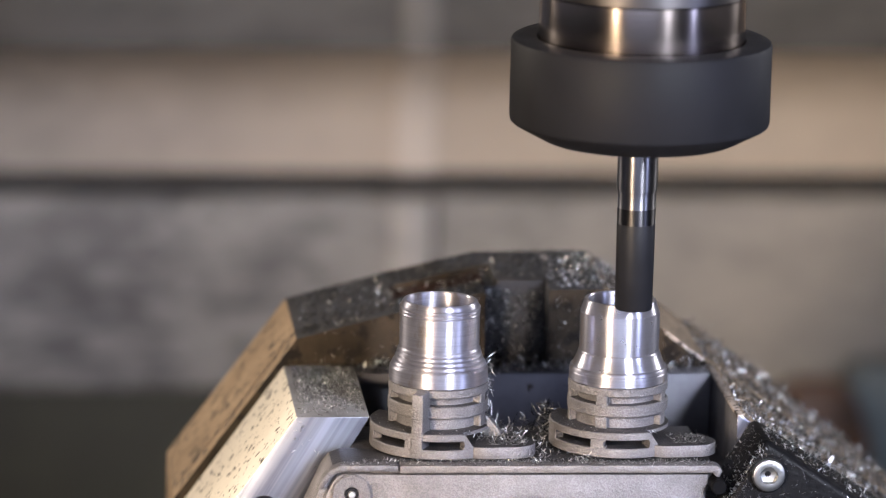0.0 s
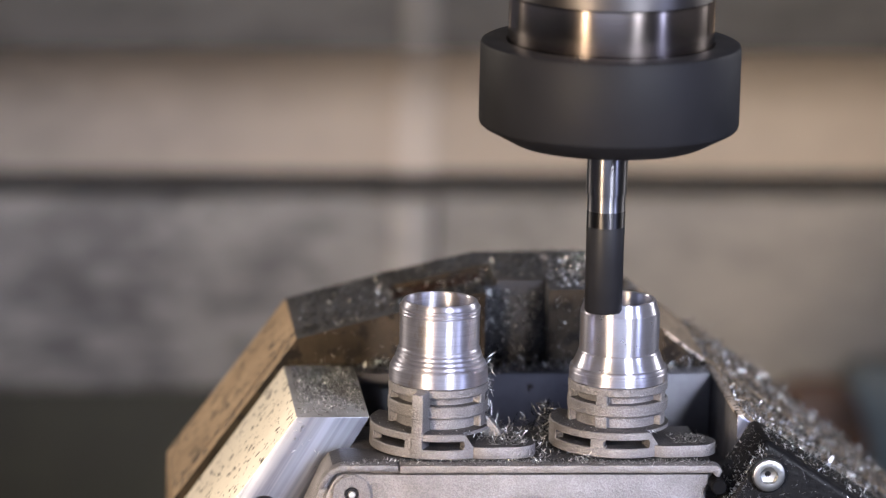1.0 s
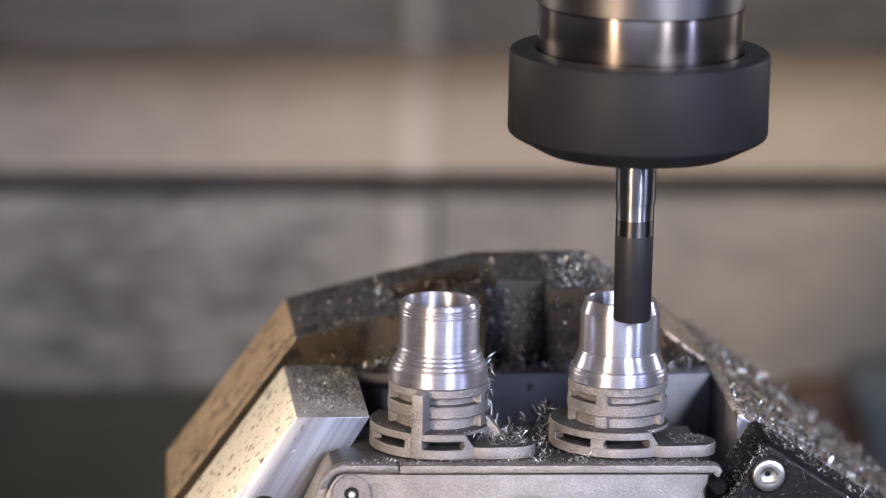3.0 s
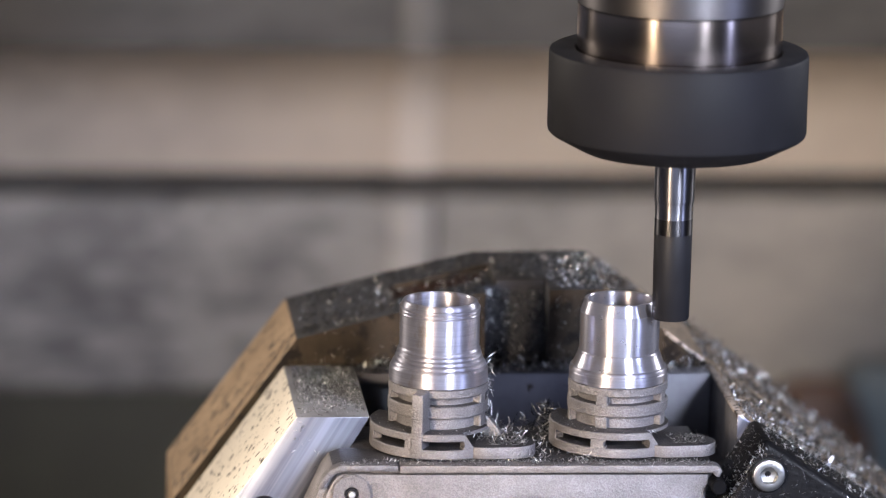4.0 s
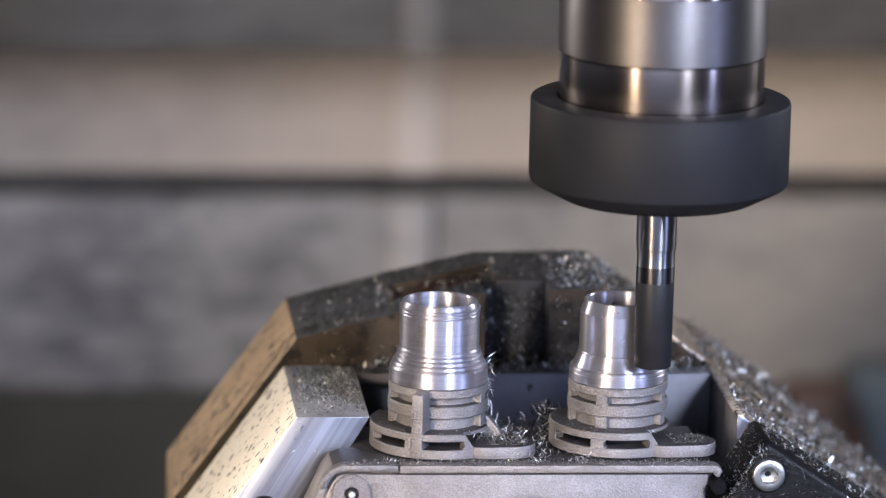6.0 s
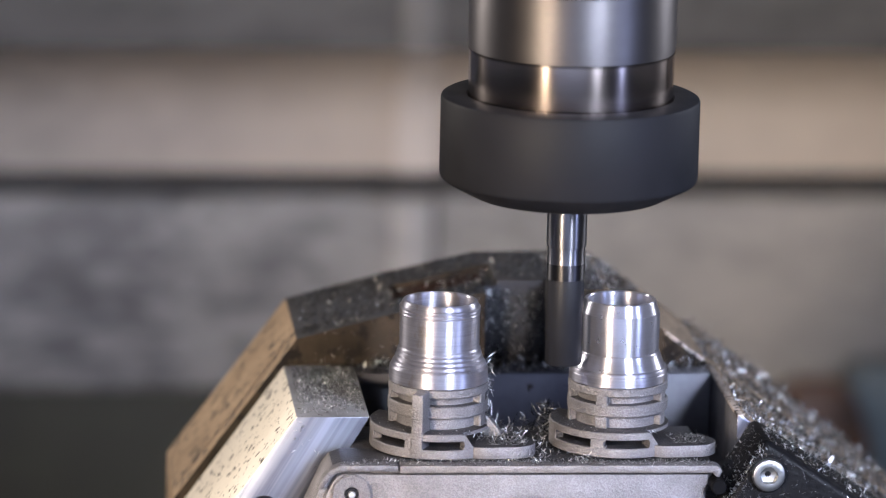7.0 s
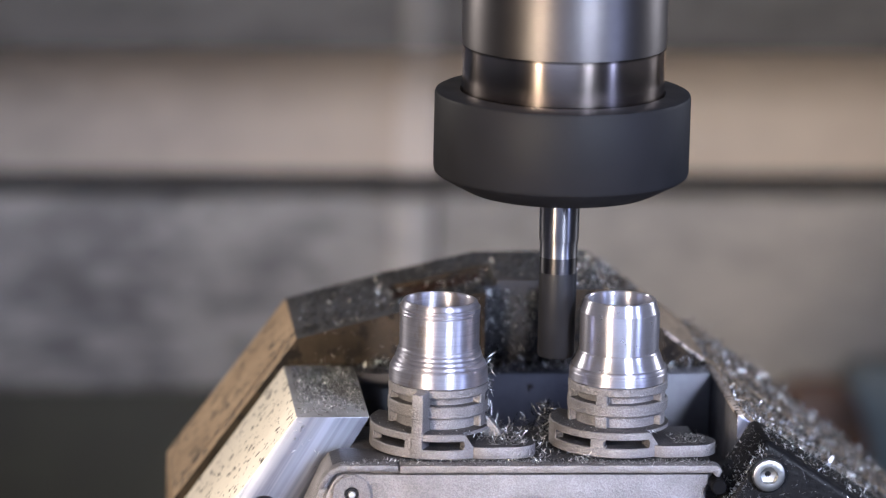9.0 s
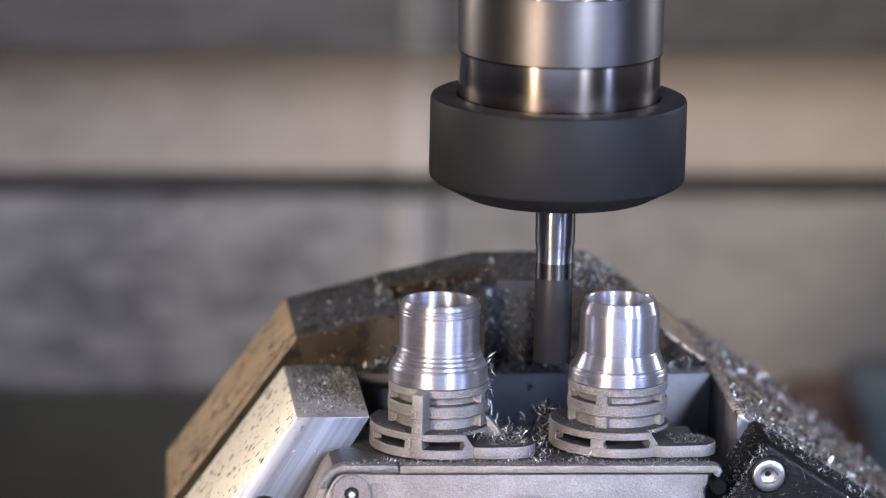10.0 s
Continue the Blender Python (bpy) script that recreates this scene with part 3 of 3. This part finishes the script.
jaw_screw()


def far_things():
    root = thing("rusty_bracket", "rusty brown bracket standing low against the cabin panel", "bracket")
    part("bracket_plate", prism([(147, -200), (147, -146), (150, -143), (164, -143), (169, -148), (173, -162), (175, -200)], 466, 480, bevel=2), RUST_FAR, root)
    root = thing("bluish_cover", "bluish grey painted cover low in the cabin", "cover")
    part("cover_body", box(168.5, 330, 481, 497, -200, -141, 3), BLUE_GREY, root)
    strip = thing("corner_strip", "pale cover strip running up the cream panel", "cover strip")
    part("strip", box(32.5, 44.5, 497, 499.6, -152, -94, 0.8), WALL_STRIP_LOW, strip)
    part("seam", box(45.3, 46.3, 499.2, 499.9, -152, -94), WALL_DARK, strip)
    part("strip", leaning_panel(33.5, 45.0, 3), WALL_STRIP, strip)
    # same strip carried on upwards, with shade in its colour
    part("strip", box(24.0, 34.5, 377.6, 379.8, -28.8, 59, 0.6), WALL_STRIP_SHADE, strip)


far_things()


# ---- tool ----
def tool():
    """Collet chuck with a coated end mill; its origin is the middle of the nut's lower face."""
    root = thing("collet_chuck", "black collet nut on a steel holder with coated end mill", "milling tool")
    part("collet_nut", lathe([(4.2, 2.0), (4.2, 0.4), (10, 0.1), (17.4, 0.0), (18.2, 0.1), (18.9, 0.4), (24.2, 3.2), (24.8, 3.7), (25.0, 4.4), (25.0, 19.0), (24.8, 19.5), (24.2, 19.8), (20.1, 19.8), (19.8, 19.3)], n=160), BLACK, root, "smooth black collet nut")
    part("ground_collar", lathe([(19.3, 18.5), (19.75, 19.3), (19.8, 28.2), (19.85, 28.6), (19.9, 28.8)], n=160), COLLAR, root, "dark polished collar")
    part("holder_body", lathe([(19.6, 28.75), (19.8, 28.85), (20.0, 30.4), (20.0, 41.0), (19.9, 41.4), (19.6, 41.5)], n=160), HOLDER, root, "satin steel holder body")
    part("holder_neck", lathe([(19.4, 41.3), (19.6, 41.6), (19.6, 72.0), (24, 76), (24, 140), (0, 140)], n=160), COLLAR, root)
    mill = part("shank", lathe([(3.9, 3.0), (3.9, -9.6), (3.75, -10.0), (3.68, -10.2), (3.68, -13.3)], n=64), CARBIDE, root, "polished carbide shank")
    part("flute_runout", lathe([(3.68, -13.25), (3.7, -13.5), (3.7, -16.4)], n=64), RUNOUT, mill, "darkened run-out of the flutes")
    part("cutter", lathe([(3.68, -16.3), (3.71, -16.4), (3.62, -32.9), (3.4, -33.3), (2.6, -33.4), (0, -33.1)], n=64), CUTTER, mill, "dark coated cutting part")
    return root


CHUCK = tool()


# ---- loose swarf ----
def arch_z(x):
    top = [(-50.0, -61.6), (-25.4, -28.2), (-4.7, -22.6), (14.0, -18.1), (37.5, -17.7), (49.4, -25.8), (58.3, -32.4), (74.0, -43.2), (104.0, -66.5)]
    for (xa, za), (xb, zb) in zip(top, top[1:]):
        if xa <= x <= xb:
            return za + (zb - za) * (x - xa) / (xb - xa)
    return -66


def swarf():
    def arch(r):
        x = r.uniform(-24, 48)
        y = r.uniform(44, 79)
        z = arch_z(x)
        if -4.5 < x < 16 and 54 < y < 67:
            z = z - 1.1
        if 12.5 < x < 26.8 and y < 54.5:
            z, y = -36.5 + 4 * r.random() ** 3, r.uniform(44, 53)
        return x, y, z + r.uniform(0, 0.4)
    chips("arch_chips", "grey aluminium chips scattered over the rear jaw", 3000, arch, 1, (0.4, 1.9), 1.3, 0.24, CHIP_DARK)
    chips("arch_chips", "bright aluminium slivers on the rear jaw", 330, lambda r: arch(r) if r.random() < 0.35 else (lambda x: (x, r.uniform(44, 79), arch_z(x) + 0.3))(r.uniform(27, 48)), 23, (0.5, 1.6), 1.5, 0.36)
    def flank(r):
        y = r.uniform(1, 79)
        x = (58.5 if y > 43 else 60.8) + 43 * r.random()
        z = arch_z(x) if y > 43 else arch_z(x) - 0.6
        return x, y, z + abs(r.gauss(0, 0.8))
    chips("arch_chips", "grey chips heaped on the crown of the rear jaw", 700, lambda r: (lambda x: (x, r.uniform(44, 79), arch_z(x) + 0.2))(r.uniform(27, 48)), 25, (0.4, 1.8), 1.4, 0.3, CHIP_OILY)
    chips("notch_chips", "wet chips clinging to the notch in the rear jaw", 700, lambda r: (r.uniform(13.4, 25.8), r.uniform(50.5, 53.0), r.uniform(-36.5, -20)), 11, (0.3, 1.5), 1.4, 0.2, CHIP_OILY)
    chips("notch_chips", "bright chips caught in the notch of the rear jaw", 190, lambda r: (r.uniform(13.4, 25.8), r.uniform(50.5, 53.0), -20 - 16 * r.random() ** 1.4), 24, (0.3, 1.3), 1.5, 0.2)
    chips("notch_chips", "chips stuck beside the notch in the rear jaw", 260, lambda r: (r.uniform(9, 34), r.uniform(42.2, 43.0), r.uniform(-34, -19)), 21, (0.3, 1.5), 1.4, 0.2, CHIP_OILY)
    chips("flank_chips", "heap of aluminium chips lying on the sloping jaw flank", 3800, flank, 2, (0.5, 2.2), 1.2, 0.3, CHIP_OILY)
    chips("flank_chips", "pale grey chips in the heap on the flank", 1500, flank, 26, (0.4, 1.8), 1.3, 0.34)
    chips("flank_chips", "broad bright chips on top of the heap", 80, lambda r: (lambda x, y, z: (x, y, z + 0.8))(*flank(r)), 22, (1.2, 2.8), 1.2, 1.0)
    chips("flank_chips", "bright slivers caught beside the black clamp", 800, lambda r: (lambda x: (x, r.uniform(0.5, 16), arch_z(x) - 0.4 + abs(r.gauss(0, 0.7))))(61 + 42 * r.random()), 18, (0.6, 2.8), 1.4, 0.3)
    chips("prong_chips", "fine aluminium chips on the jaw's flat top", 420, lambda r: (r.uniform(-26.8, -14.0), 2 + 39 * r.random() ** 0.6, -33.6), 3, (0.4, 2.0), 1.5, 0.085)
    chips("prong_chips", "dark oily chips on the jaw's flat top", 3400, lambda r: (r.uniform(-26.8, -14.0), 1 + 40 * r.random() ** 0.5, -33.6), 19, (0.4, 2.1), 1.5, 0.11, CHIP_OILY)
    chips("web_chips", "wet chips along the ledge behind the pocket", 1200, lambda r: (r.uniform(-14, 58), r.uniform(35.8, 42.6), -33.6 + abs(r.gauss(0, 0.8))), 4, (0.5, 2.2), 1.3, 0.26, CHIP_OILY)
    def pile(r):
        a, q = r.uniform(0, 6.28), abs(r.gauss(0, 4.5))
        return 22.5 + 1.2 * q * math.cos(a), 12 + q * math.sin(a), -39.2 + max(0, 5.8 - 0.7 * q) * r.random()
    chips("chip_pile", "small pile of long curled chips between the nozzles", 170, pile, 5, (1.5, 4.8), 1.3, 0.34, CHIP_OILY)
    def ledge(r):
        if r.random() < 0.45:
            return r.uniform(-20, 52), r.uniform(-17.2, -14.2), -38.95
        return r.uniform(-16, 51), r.uniform(-13.9, -11.5), -39.25
    chips("ledge_chips", "tiny chips along the manifold's top edge", 1000, ledge, 6, (0.3, 1.5), 0.9, 0.22)
    chips("face_chips", "stray bright chips on the milled jaw face", 14, lambda r: (-16.5 - 0.59 * r.uniform(0, 14) - r.uniform(0, 9), -0.25, -34.5 - r.uniform(0, 10)), 14, (0.6, 1.6), 1.4)
    for cx, top, seed in ((-0.33, -34.3, 15), (35.08, -34.0, 16)):
        def collar(r, cx=cx, top=top):
            a, q = radians(r.uniform(-110, 30)), r.uniform(10.2, 13.0)
            return cx + q * math.sin(a), -q * math.cos(a), top
        chips("flange_chips", "fine chips resting on the slotted flange", 150, collar, seed, (0.3, 1.3), 1.0, 0.22)
    chips("slab_chips", "curled chips strewn between the flanges", 420, lambda r: (r.uniform(10, 30), r.uniform(-13, 12), -39.25 + abs(r.gauss(0, 0.5))), 27, (0.5, 2.4), 1.0, 0.24)
    chips("rust_face_chips", "chips stuck in the oil on the rear jaw", 220, lambda r: (r.uniform(-22, 50), 42.85, -33.0 + 9 * r.random() ** 2), 17, (0.3, 1.4), 1.5, 0.25, CHIP_OILY)
    chips("clinging_chips", "thin chips clinging to the rough nozzle", 60, lambda r: (9.2 + r.uniform(0, 0.9), r.uniform(-3.5, 1), r.uniform(-36, -21)), 12, (0.8, 2.4), 1.5)
    chips("lug_pile", "tangle of curled chips on the lug", 70, lambda r: (r.gauss(12.5, 2.6), r.gauss(-4.5, 2.6), -36.5 + abs(r.gauss(0, 0.9))), 13, (1.0, 3.2), 1.2)
    chips("lug_chips", "tiny chips lying on the lug", 190, lambda r: (r.uniform(9, 16.5), r.uniform(-11, -4), -36.55), 7, (0.4, 1.8), 0.5)
    chips("lug_chips", "tiny chips lying on the lug", 210, lambda r: (r.uniform(44.5, 51.5), r.uniform(-11, -4), -36.25), 8, (0.4, 1.6), 0.5)
    def block(r):
        if r.random() < 0.16:
            u, w = r.uniform(0.5, 24), r.uniform(-17.5, -1)
            return 61.65 - 0.505 * u, w, -33.5 - 0.863 * u
        if r.random() < 0.45:
            u, w = r.uniform(1, 40), r.uniform(-17, -1)
            return 61.8 + 0.843 * u, w, -33.5 - 0.537 * u + 0.1
        u = r.uniform(1, 24)
        k = 34 * r.random() ** 2.6
        return 61.8 - 0.505 * u + 0.843 * k, -18.05, -33.5 - 0.863 * u - 0.537 * k
    chips("clamp_chips", "fine chips sticking to the black clamp", 1900, block, 9, (0.25, 1.3), 1.0, 0.26)
    chips("pocket_chips", "chips lying in the pocket behind the workpiece", 260, lambda r: (r.uniform(-12, 58), r.uniform(16, 35), -45.8 + abs(r.gauss(0, 1.0))), 10, (0.8, 3.0), 1.0)


swarf()


# ---- what moves ----
def motions():
    # seconds, way round the nozzle in degrees, radius of the way and height of the nut's lower face in millimetres
    knots = [(0.0, -79, 11.3, 24.05), (0.5, -640, 11.3, 23.7), (1.0, -1189, 11.3, 23.3), (1.5, -1731, 11.3, 22.95), (2.0, -2267, 11.3, 22.55), (2.7, -3009, 11.4, 22.05), (3.8, -4151, 11.7, 21.4),
             (4.3, -4661, 11.7, 21.1), (4.6, -4968, 11.7, 20.9), (4.8, -5210, 11.8, 20.8), (4.9, -5338, 2.5, 56.0), (5.0, -5338, 12.4, 13.2), (5.2, -5592, 12.4, 13.12), (5.5, -5955, 12.4, 13.0), (5.7, -6190, 12.4, 12.9),
             (6.8, -7475, 12.95, 12.1), (7.0, -7708, 13.0, 11.95), (7.5, -8275, 13.05, 11.6), (8.0, -8834, 13.15, 11.25), (8.5, -9380, 13.25, 10.9), (9.0, -9923, 13.3, 10.55), (9.5, -10456, 13.4, 10.2), (10.0, -10995, 13.5, 9.85)]
    rows = []
    for k in range(301):
        t = k / 30
        for a, b in zip(knots, knots[1:]):
            if t <= b[0] + 1e-6:
                break
        u = (t - a[0]) / (b[0] - a[0])
        way, radius, height = (p + (q - p) * u for p, q in zip(a[1:], b[1:]))
        turn = radians(way - 5.5)
        rows.append((t, MACHINE @ pose((35.08 + radius * math.cos(turn)) * 0.001, radius * math.sin(turn) * 0.001, height * 0.001)))
    walk(CHUCK, rows)


motions()
